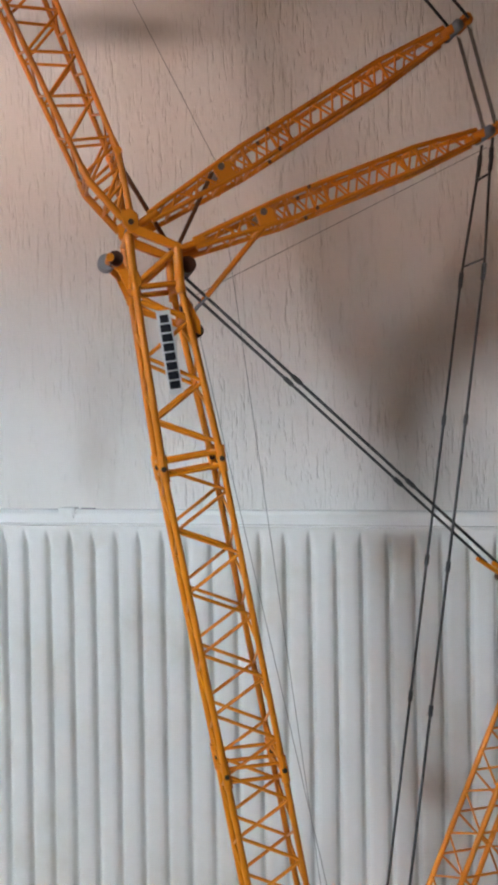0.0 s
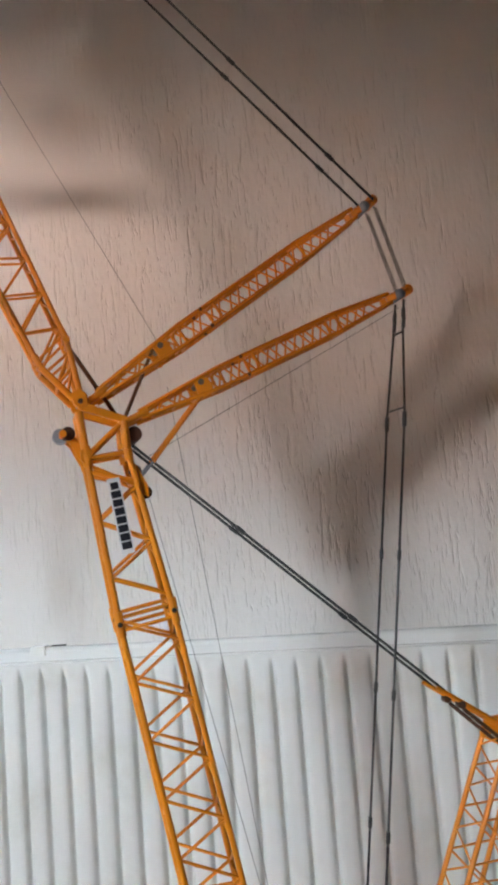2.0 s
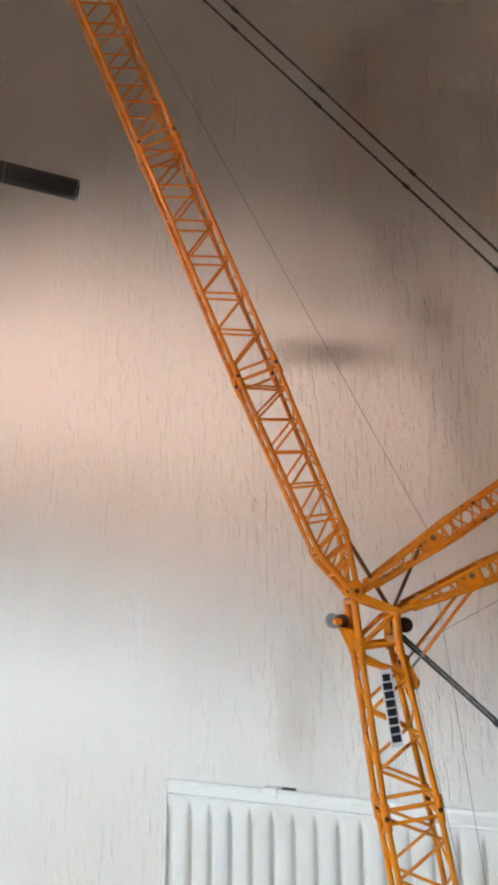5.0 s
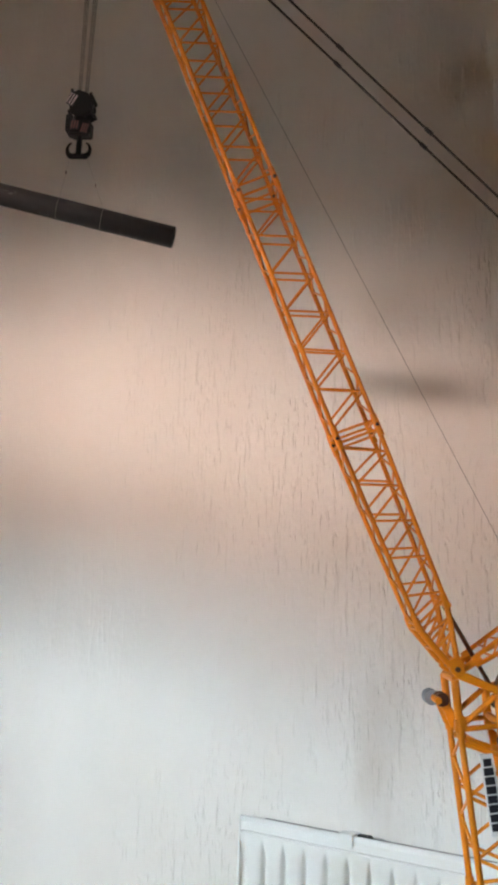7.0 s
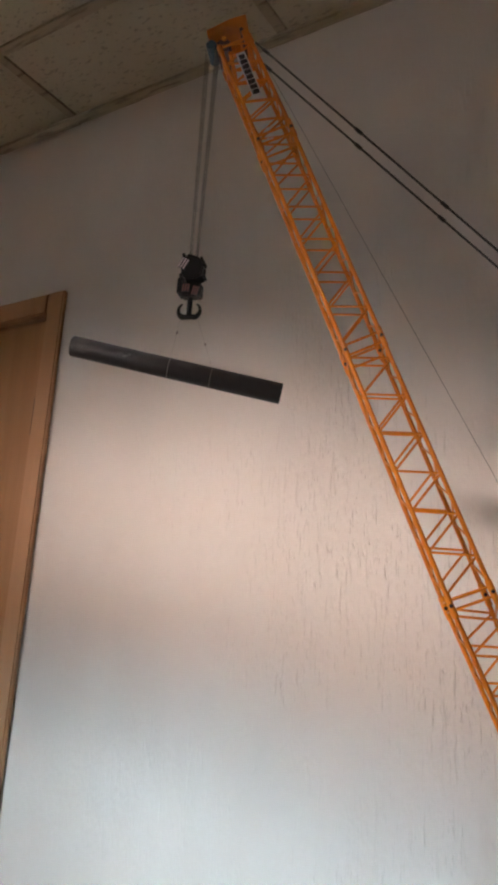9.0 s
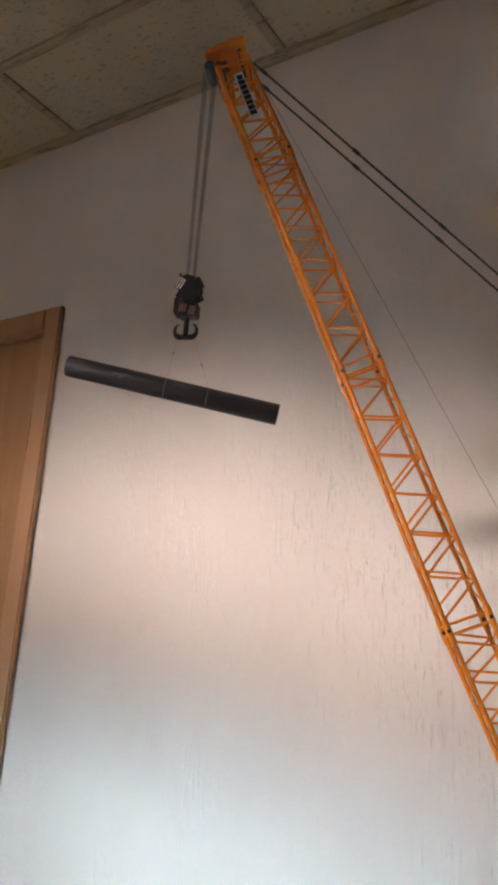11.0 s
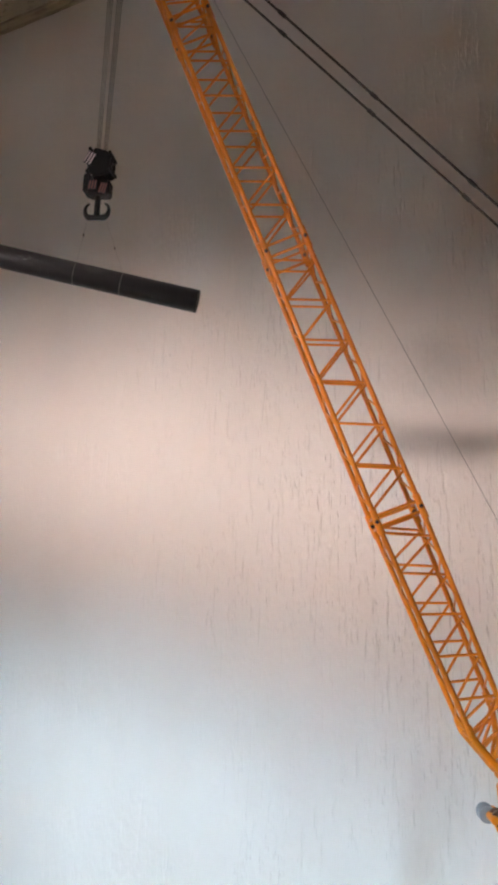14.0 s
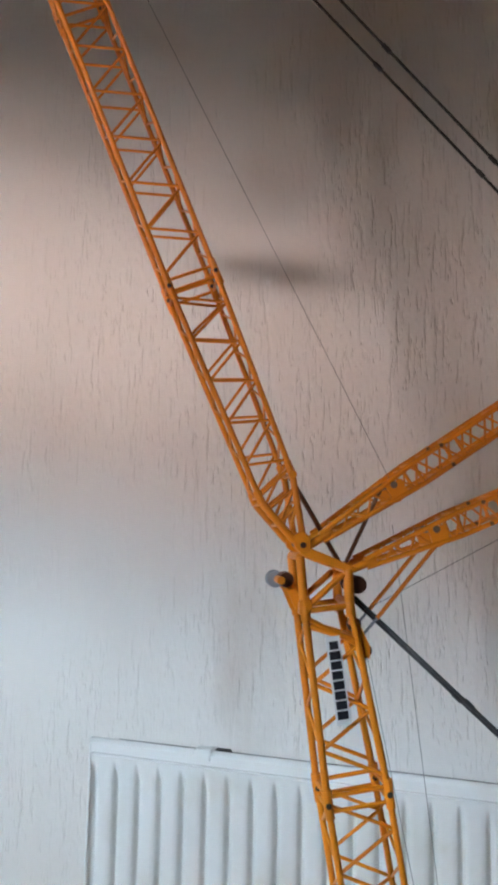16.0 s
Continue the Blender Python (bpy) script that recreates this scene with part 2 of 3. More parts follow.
# ---- the room ----
WALL_Y, SOUTH_Y, WEST_X, EAST_X, CEILING_Z = 1.38, -1.6, -2.9, 1.7, 2.54
DOOR_R, DOOR_L, DOOR_TOP = -1.389, -2.15, 1.993

floor = tagged(part("floor", boxes((WEST_X - 0.2, EAST_X + 0.2, SOUTH_Y - 0.2, WALL_Y + 0.2, -0.1, 0)), FLOOR_WOOD), "brown wooden floor of the room", "floor", kind="structure")
tagged(part("wall_north", boxes((WEST_X, DOOR_L - 0.012, WALL_Y, WALL_Y + 0.15, 0, CEILING_Z), (DOOR_R + 0.012, EAST_X, WALL_Y, WALL_Y + 0.15, 0, CEILING_Z),
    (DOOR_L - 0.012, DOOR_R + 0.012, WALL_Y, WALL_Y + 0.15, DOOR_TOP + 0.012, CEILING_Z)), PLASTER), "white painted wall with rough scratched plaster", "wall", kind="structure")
tagged(part("wall_west", boxes((WEST_X - 0.15, WEST_X, SOUTH_Y - 0.15, WALL_Y + 0.15, 0, CEILING_Z)), WARM_WALL), "warm cream painted plaster wall", "wall", kind="structure")
tagged(part("wall_east", boxes((EAST_X, EAST_X + 0.15, SOUTH_Y - 0.15, WALL_Y + 0.15, 0, CEILING_Z)), WARM_WALL), "warm cream painted plaster wall", "wall", kind="structure")
WIN = (-2.05, -1.20, 1.685, 2.047)
tagged(part("wall_south", boxes((WEST_X, WIN[0], SOUTH_Y - 0.15, SOUTH_Y, 0, CEILING_Z), (WIN[1], EAST_X, SOUTH_Y - 0.15, SOUTH_Y, 0, CEILING_Z),
    (WIN[0], WIN[1], SOUTH_Y - 0.15, SOUTH_Y, 0, WIN[2]), (WIN[0], WIN[1], SOUTH_Y - 0.15, SOUTH_Y, WIN[3], CEILING_Z)), WARM_WALL), "warm cream painted plaster wall with a window", "wall", kind="structure")

# suspended ceiling: boards between flat bars, one mesh each
TILE_X, TILE_Y, TILE = -1.378, 1.10, 0.63
xs = sorted({WEST_X, EAST_X} | {x for k in range(-4, 8) if WEST_X + 0.05 < (x := TILE_X + k * TILE) < EAST_X - 0.05})
ys = sorted({SOUTH_Y, WALL_Y} | {y for k in range(-6, 2) if SOUTH_Y + 0.05 < (y := TILE_Y + k * TILE) < WALL_Y - 0.05})
bm = bmesh.new()
for x0, x1 in zip(xs, xs[1:]):
    for y0, y1 in zip(ys, ys[1:]):
        box(bm, x0 + 0.013, x1 - 0.013, y0 + 0.013, y1 - 0.013, CEILING_Z + 0.004, CEILING_Z + 0.02)
box(bm, WEST_X - 0.15, EAST_X + 0.15, SOUTH_Y - 0.15, WALL_Y + 0.15, CEILING_Z + 0.021, CEILING_Z + 0.06)
ceiling = tagged(part("ceiling", bm, BOARD), "cream mineral board ceiling tiles with flat joints", "ceiling", kind="structure")
bm = bmesh.new()
for x in xs[1:-1]:
    box(bm, x - 0.012, x + 0.012, SOUTH_Y, WALL_Y - 0.026, CEILING_Z - 0.001, CEILING_Z + 0.006, 0.001)
for y in ys[1:-1]:
    box(bm, WEST_X, EAST_X, y - 0.012, y + 0.012, CEILING_Z - 0.0035, CEILING_Z + 0.004, 0.001)
box(bm, WEST_X, EAST_X, WALL_Y - 0.024, WALL_Y - 0.0005, CEILING_Z - 0.004, CEILING_Z + 0.006, 0.001)
tagged(part("ceiling_trim", bm, GRID_BAR), "flat beige bars between the ceiling tiles", "ceiling trim", kind="structure")

random.seed(14)
bm = bmesh.new()
x = WEST_X
while x < EAST_X:
    step = random.uniform(0.02, 0.07)
    drop = random.uniform(0.0012, 0.0042)
    box(bm, x, min(x + step, EAST_X), WALL_Y - 0.0035 - drop * 0.5, WALL_Y - 0.0004, CEILING_Z - 0.004 - drop, CEILING_Z - 0.0038)
    x += step
tagged(part("ceiling_seam", bm, GRID_BAR), "dark ragged seam between ceiling and wall", "seam", kind="structure")

# door with its frame
door = tagged(part("door_1", boxes((DOOR_L + 0.002, DOOR_R - 0.002, WALL_Y + 0.012, WALL_Y + 0.052, 0.006, DOOR_TOP - 0.003), bevel=0.002), DOOR_WOOD), "closed brown wooden door in a lighter frame", "door", kind="structure")
AR = 0.055
part("architrave", boxes((DOOR_R + 0.001, DOOR_R + AR, WALL_Y - 0.016, WALL_Y - 0.0005, 0, DOOR_TOP + AR), bevel=0.004), FRAME_WOOD, door, "pale wooden architrave")
part("architrave", boxes((DOOR_L - AR, DOOR_L - 0.001, WALL_Y - 0.016, WALL_Y - 0.0005, 0, DOOR_TOP + AR), bevel=0.004), FRAME_WOOD, door, "pale wooden architrave")
part("architrave", boxes((DOOR_L, DOOR_R, WALL_Y - 0.0155, WALL_Y - 0.0005, DOOR_TOP, DOOR_TOP + AR - 0.0005), bevel=0.004), FRAME_WOOD, door, "pale wooden architrave")
part("jamb", boxes((DOOR_R, DOOR_R + 0.0115, WALL_Y, WALL_Y + 0.14, 0, DOOR_TOP + 0.0115), (DOOR_L - 0.0115, DOOR_L, WALL_Y, WALL_Y + 0.14, 0, DOOR_TOP + 0.0115), (DOOR_L, DOOR_R, WALL_Y, WALL_Y + 0.14, DOOR_TOP, DOOR_TOP + 0.0115)), FRAME_WOOD, door)
for z in (1.74, 0.25):
    bm = bmesh.new()
    add_rod(bm, (DOOR_R - 0.022, WALL_Y + 0.011, z - 0.045), (DOOR_R - 0.022, WALL_Y + 0.011, z + 0.045), 0.004)
    part("hinge", bm, BLACK, door, "dark steel hinge", True)
bm = boxes((DOOR_L + 0.05, DOOR_L + 0.09, WALL_Y + 0.004, WALL_Y + 0.012, 0.95, 1.13), bevel=0.002)
add_rod(bm, (DOOR_L + 0.07, WALL_Y + 0.01, 1.07), (DOOR_L + 0.07, WALL_Y - 0.045, 1.07), 0.008)
add_rod(bm, (DOOR_L + 0.066, WALL_Y - 0.04, 1.07), (DOOR_L + 0.18, WALL_Y - 0.04, 1.07), 0.008)
part("door_handle", bm, GREY, door, "grey steel handle")

# window behind the camera
window = tagged(part("window_1", boxes((WIN[0], WIN[1], SOUTH_Y - 0.11, SOUTH_Y - 0.05, WIN[2], WIN[2] + 0.05), (WIN[0], WIN[1], SOUTH_Y - 0.11, SOUTH_Y - 0.05, WIN[3] - 0.05, WIN[3]),
    (WIN[0], WIN[0] + 0.05, SOUTH_Y - 0.11, SOUTH_Y - 0.05, WIN[2] + 0.05, WIN[3] - 0.05), (WIN[1] - 0.05, WIN[1], SOUTH_Y - 0.11, SOUTH_Y - 0.05, WIN[2] + 0.05, WIN[3] - 0.05)), TRIM_WHITE), "white framed window that lets in daylight", "window", kind="structure")
pane = part("pane", boxes((WIN[0] + 0.05, WIN[1] - 0.05, SOUTH_Y - 0.083, SOUTH_Y - 0.079, WIN[2] + 0.05, WIN[3] - 0.05)), GLASS, window)
pane.visible_shadow = False

# ---- radiator ----
RAD_Y, RAD_TOP, RAD_BOTTOM, RAD_L, RAD_R, PITCH = 1.334, 0.777, 0.18, -0.518, 0.70, 0.03362
radiator = tagged(new("radiator"), "white ribbed steel panel radiator with slight grime", "radiator")
radiator.location = (0, 0, 0)


def radiator_panel():
    """The pressed front sheet: flat margins, rounded flutes and narrow grooves that fade out near the top and bottom."""
    bm = bmesh.new()
    levels = [(RAD_TOP, 0.0), (RAD_TOP - 0.022, 0.0), (RAD_TOP - 0.030, 0.15), (RAD_TOP - 0.040, 0.6), (RAD_TOP - 0.052, 1.0), (RAD_BOTTOM + 0.05, 1.0), (RAD_BOTTOM + 0.03, 0.2), (RAD_BOTTOM + 0.02, 0.0), (RAD_BOTTOM, 0.0)]
    shape = ((0.0, 1.0), (0.05, 0.88), (0.10, 0.45), (0.15, 0.14), (0.22, 0.04), (0.34, 0.0), (0.64, 0.0), (0.80, 0.05), (0.87, 0.20), (0.92, 0.55), (0.96, 0.95))
    cols = [(RAD_L, 0.0)]
    x = RAD_L + 0.0078
    while x < RAD_R - PITCH:
        cols += [(x + s * PITCH, d) for s, d in shape]
        x += PITCH
    cols += [(x, 1.0), (RAD_R, 0.0)]
    grid = [[bm.verts.new((cx, RAD_Y + 0.0120 * d * f, z)) for cx, d in cols] for z, f in levels]
    for a, b in zip(grid, grid[1:]):
        for i in range(len(cols) - 1):
            bm.faces.new((a[i], b[i], b[i + 1], a[i + 1])).smooth = True
    return bm


me_bm = radiator_panel()
me = bpy.data.meshes.new("front_panel")
me_bm.to_mesh(me)
me_bm.free()
me.materials.append(RADIATOR_WHITE)
front = new("front_panel", me)
front.parent = radiator
part("back_sheet", boxes((RAD_L + 0.001, RAD_R - 0.001, RAD_Y + 0.0124, RAD_Y + 0.0140, RAD_BOTTOM + 0.002, RAD_TOP - 0.004)), RADIATOR_WHITE, radiator)
part("rear_panel", boxes((RAD_L + 0.026, RAD_R - 0.026, RAD_Y + 0.027, RAD_Y + 0.037, RAD_BOTTOM, RAD_TOP - 0.001), bevel=0.003), GAP_SHADE, radiator)
bm = bmesh.new()
add_rod(bm, (RAD_L - 0.001, RAD_Y + 0.0055, RAD_TOP), (RAD_R, RAD_Y + 0.0055, RAD_TOP), 0.0058, 12)
part("top_seam", bm, RADIATOR_WHITE, radiator, smooth=True)
bm = bmesh.new()
add_rod(bm, (RAD_L + 0.004, RAD_Y - 0.0005, RAD_TOP - 0.0155), (RAD_R, RAD_Y - 0.0005, RAD_TOP - 0.0155), 0.0022, 8)
part("weld_line", bm, RADIATOR_WHITE, radiator, smooth=True)
for sx in (RAD_L - 0.002, RAD_R):
    part("side_seam", boxes((sx, sx + 0.004, RAD_Y - 0.001, RAD_Y + 0.0135, RAD_BOTTOM, RAD_TOP - 0.003), bevel=0.001), RADIATOR_WHITE, radiator)
# added block that fills the gap with its shade colour
part("gap_filler", boxes((RAD_L + 0.028, RAD_R - 0.028, RAD_Y + 0.0145, RAD_Y + 0.0265, RAD_BOTTOM + 0.02, RAD_TOP - 0.010)), GAP_SHADE, radiator, "dark grey filler painted as shade between the panels")
for bx in (-0.346, 0.45):
    hook = part("bracket", boxes((bx - 0.012, bx + 0.012, RAD_Y - 0.0025, RAD_Y + 0.0175, RAD_TOP - 0.008, RAD_TOP + 0.0075), (bx - 0.010, bx + 0.010, RAD_Y + 0.0175, WALL_Y, RAD_TOP - 0.006, RAD_TOP + 0.001), bevel=0.0015), RADIATOR_WHITE, radiator, "white wall bracket")
    part("spring_clip", boxes((bx + 0.0125, bx + 0.034, RAD_Y + 0.014, RAD_Y + 0.024, RAD_TOP - 0.002, RAD_TOP + 0.0055), bevel=0.001), BLACK, hook, "dark spring clip")
for bx in (-0.35, 0.45):
    part("foot_rail", boxes((bx - 0.012, bx + 0.012, RAD_Y + 0.014, WALL_Y, 0.0, RAD_BOTTOM + 0.1)), RADIATOR_WHITE, radiator)

# ---- the model crane: local x runs along its plane, y across it, z up ----
NEAR, FAR = -0.011, 0.035
MID = (NEAR + FAR) / 2
crane = tagged(new("model_crane"), "orange-yellow lattice boom model crane with dark pendant rods", "model crane")
crane.matrix_world = Matrix.Translation((-0.1134, 0.9750, 0)) @ pose(0, 0, 0, 0, 0, 25.04)


def p3(uz, n):
    return (uz[0], n, uz[1])


def lattice(name, l0, l1, r0, r1, bays, rc, rl, n0=(NEAR, FAR), n1=(NEAR, FAR), lead=0.5, top=0.0, bottom=0.0, far_shift=0.0, last=False, pins=True, frames=True, label=""):
    """One boom section between its lower end (l0, r0) and upper end (l1, r1): lugs, four chords, lacing on all sides, end frames, pins."""
    way = (Vector((l1[0], 0, l1[1])) - Vector((l0[0], 0, l0[1]))).normalized()
    corners = [Vector(p3(l0, n0[0])), Vector(p3(r0, n0[0])), Vector(p3(r0, n0[1])), Vector(p3(l0, n0[1]))]
    bm = bmesh.new()
    for c, d in zip(corners, corners[1:] + corners[:1]):
        add_rod(bm, c + way * 0.006, d + way * 0.006, rl * 1.1, 8)
        add_rod(bm, c, c + way * 0.012, rc * 1.4, 8)
    section = part(name, bm, YELLOW, crane, label)
    for uz in (l1, r1):
        for n in n1:
            c = Vector(p3(uz, n))
            rod("lug", c, c - way * 0.012, rc * 1.4, YELLOW, section)

    def at(side, s, face):
        a, b = (l0, l1) if side == "l" else (r0, r1)
        n = n0[face] + (n1[face] - n0[face]) * s
        return p3(lerp(a, b, s), n)

    for side in "lr":
        for face in (0, 1):
            rod("chord", at(side, 0, face), at(side, 1, face), rc, YELLOW, section)
    step = (1 - top - bottom) / bays
    for face in (0, 1):
        for k in range(bays):
            s = min(1.0, 1 - top - k * step + face * far_shift * step)
            mid, low = s - lead * step, 1 - top - (k + 1) * step + face * far_shift * step
            rod("lacing", at("l", s, face), at("r", mid, face), rl, YELLOW, section)
            rod("lacing", at("r", mid, face), at("l", low, face), rl, YELLOW, section)
        if last:
            rod("lacing", at("l", bottom, face), at("r", bottom - lead * step, face), rl, YELLOW, section)
        if frames:
            for s in (0.978,):
                rod("end_frame", at("l", s, face), at("r", s, face), rl * 1.15, YELLOW, section)
    for side in "lr":
        for k in range(bays):
            s = 1 - top - k * step
            rod("cross_lacing", at(side, s, 0), at(side, s - 0.5 * step, 1), rl * 0.85, YELLOW, section)
            rod("cross_lacing", at(side, s - 0.5 * step, 1), at(side, s - step, 0), rl * 0.85, YELLOW, section)
        if frames:
            for s in (0.978,):
                rod("end_frame", at(side, s, 0), at(side, s, 1), rl, YELLOW, section)
    if pins:
        for side in "lr":
            for face, out in ((0, -1), (1, 1)):
                c = Vector(at(side, 0, face))
                rod("pin", c + Vector((0, out * (rc + 0.0018), 0)), c - Vector((0, out * (rc + 0.001), 0)), rc * 0.80, PIN, section)
    return section


# main boom, from its foot up to the head
ML = [(0.1443, 0.200), (0.0918, 0.480), (0.0737, 0.5765), (0.0215, 0.8545), (-0.0010, 1.018)]
MR = [(0.1975, 0.200), (0.1468, 0.480), (0.1275, 0.5765), (0.0738, 0.8630), (0.0385, 1.022)]
lower_l, lower_r = (0.1265, 0.288), (0.1800, 0.288)
lattice("boom_section", (0.150, 0.15), lower_l, (0.190, 0.15), lower_r, 3, 0.0029, 0.0016)
lattice("boom_section", lower_l, ML[2], lower_r, MR[2], 5, 0.0029, 0.0016)
lattice("boom_section", ML[2], ML[3], MR[2], MR[3], 5, 0.0029, 0.0016)
lattice("boom_head_section", ML[3], ML[4], MR[3], MR[4], 2, 0.0032, 0.0018, top=0.06, bottom=0.265, last=True)

# luffing jib
JL = [(-0.0395, 1.105), (-0.1256, 1.293), (-0.2390, 1.5610), (-0.3518, 1.8262), (-0.4100, 1.962)]
JR = [(-0.0134, 1.131), (-0.0853, 1.3095), (-0.2005, 1.5785), (-0.3132, 1.8430), (-0.3740, 1.978)]
lattice("jib_section", JL[0], JL[1], JR[0], JR[1], 5, 0.0025, 0.0013, lead=0.53, top=0.05, bottom=-0.02, far_shift=0.27, pins=False)
lattice("jib_section", JL[1], JL[2], JR[1], JR[2], 6, 0.0025, 0.0013, lead=0.42, top=0.03, bottom=0.04, far_shift=0.25)
lattice("jib_section", JL[2], JL[3], JR[2], JR[3], 6, 0.0025, 0.0013, lead=0.42, top=0.02, bottom=0.04, far_shift=0.25)
lattice("jib_head_section", JL[3], JL[4], JR[3], JR[4], 5, 0.0025, 0.0013, lead=0.42, far_shift=0.25)

# jib foot: the chords run together to the pivot, plated in the corner
foot = (-0.0035, 1.070)
jib_foot = cheeks("jib_foot", [(-0.0125, 1.078), (-0.004, 1.083), (0.003, 1.077), (0.004, 1.065), (-0.003, 1.061), (-0.010, 1.067)], (NEAR, FAR), 0.0035, YELLOW, crane, 0.0008)
for n in (NEAR, FAR):
    rod("chord", p3(JL[0], n), p3((-0.010, 1.073), n), 0.0034, YELLOW, jib_foot)
    rod("chord", p3(JR[0], n), p3((-0.003, 1.076), n), 0.0030, YELLOW, jib_foot)
    for a, b in (((-0.036, 1.098), (-0.0125, 1.118)), ((-0.0125, 1.118), (-0.024, 1.087)), ((-0.024, 1.087), (-0.0095, 1.104)), ((-0.0095, 1.104), (-0.015, 1.078))):
        rod("lacing", p3(a, n), p3(b, n), 0.0015, YELLOW, jib_foot)
for uz in (JL[0], JR[0], (-0.024, 1.087), (-0.011, 1.107)):
    rod("cross_lacing", p3(uz, NEAR), p3(uz, FAR), 0.0016, YELLOW, jib_foot)
rod("pivot_pin", p3(foot, NEAR - 0.005), p3(foot, FAR + 0.005), 0.0026, DARK_RED, jib_foot, "brown pivot pin")
for n in (NEAR, FAR):
    rod("lug", p3(JR[0], n - 0.004), p3(JR[0], n + 0.004), 0.0036, YELLOW, jib_foot)

# boom head frame: cross beam, posts and braces
head = cheeks("boom_head", [(-0.007, 1.063), (0.001, 1.0685), (0.039, 1.0540), (0.045, 1.0495), (0.038, 1.0470), (-0.002, 1.0605)], (NEAR, FAR), 0.0032, YELLOW, crane, 0.0008)
cheeks("gusset", [(-0.006, 1.022), (0.002, 1.028), (0.006, 1.018), (0.000, 1.008), (-0.006, 1.012)], (NEAR, FAR), 0.0036, YELLOW, head, 0.0006)
for n in (NEAR, FAR):
    rod("post", p3((-0.0055, 1.060), n), p3(ML[4], n), 0.0040, YELLOW, head)
    rod("post", p3((0.0370, 1.050), n), p3(MR[4], n), 0.0044, YELLOW, head)
    rod("brace", p3((0.001, 1.017), n), p3((0.033, 1.046), n), 0.0028, YELLOW, head)
    rod("brace", p3((0.001, 1.014), n), p3((0.038, 1.019), n), 0.0026, YELLOW, head)
    rod("brace", p3((0.004, 1.001), n), p3((0.043, 0.990), n), 0.0027, YELLOW, head)
for uz in ((-0.0055, 1.060), (0.037, 1.050), ML[4], MR[4], (0.044, 0.990)):
    rod("cross_beam", p3(uz, NEAR), p3(uz, FAR), 0.0034, YELLOW, head)


def sheave(name, u, z, r, n0, n1, mat, label=""):
    """A grooved pulley across the boom."""
    w = n1 - n0
    bm = lathe([(n0, r * 0.55), (n0, r * 0.96), (n0 + 0.10 * w, r), (n0 + 0.28 * w, r), (n0 + 0.40 * w, r * 0.82), (n0 + 0.60 * w, r * 0.82), (n0 + 0.72 * w, r), (n0 + 0.90 * w, r), (n1, r * 0.96), (n1, r * 0.55)])
    for v in bm.verts:
        v.co.x += u
        v.co.z += z
    return part(name, bm, mat, crane, label)


# nose sheave on its bracket
sheave("nose_sheave", -0.0235, 1.0395, 0.0076, MID - 0.004, MID + 0.012, GREY, "blue-grey rope sheave on the boom nose")
sheave("nose_sheave", -0.0165, 1.0400, 0.0068, NEAR + 0.004, MID - 0.0045, DARK_RED)
nose = cheeks("nose_bracket", [(-0.022, 1.037), (-0.020, 1.043), (-0.012, 1.042), (-0.004, 1.026), (-0.003, 1.012), (-0.007, 1.014), (-0.014, 1.029)], (NEAR + 0.010, FAR - 0.004), 0.0014, YELLOW, crane)
rod("axle", (-0.0215, NEAR - 0.001, 1.0395), (-0.0215, FAR + 0.001, 1.0395), 0.0036, YELLOW, nose)
# rear sheaves
sheave("head_sheave", 0.0470, 1.0365, 0.0078, NEAR + 0.003, MID - 0.001, DARK_RED, "brown rope sheave")
sheave("head_sheave", 0.0470, 1.0365, 0.0078, MID + 0.001, FAR - 0.003, DARK_RED, "brown rope sheave")
sheave("guide_sheave", 0.0475, 1.0010, 0.0062, MID - 0.006, MID + 0.002, DARK_RED)
sheave("guide_sheave", 0.0560, 0.9790, 0.0064, MID - 0.010, MID - 0.001, DARK_RED)
cheeks("sheave_cheek", [(0.038, 1.010), (0.0465, 1.006), (0.057, 0.985), (0.057, 0.974), (0.047, 0.978)], (NEAR + 0.002, FAR - 0.002), 0.0012, YELLOW, crane)


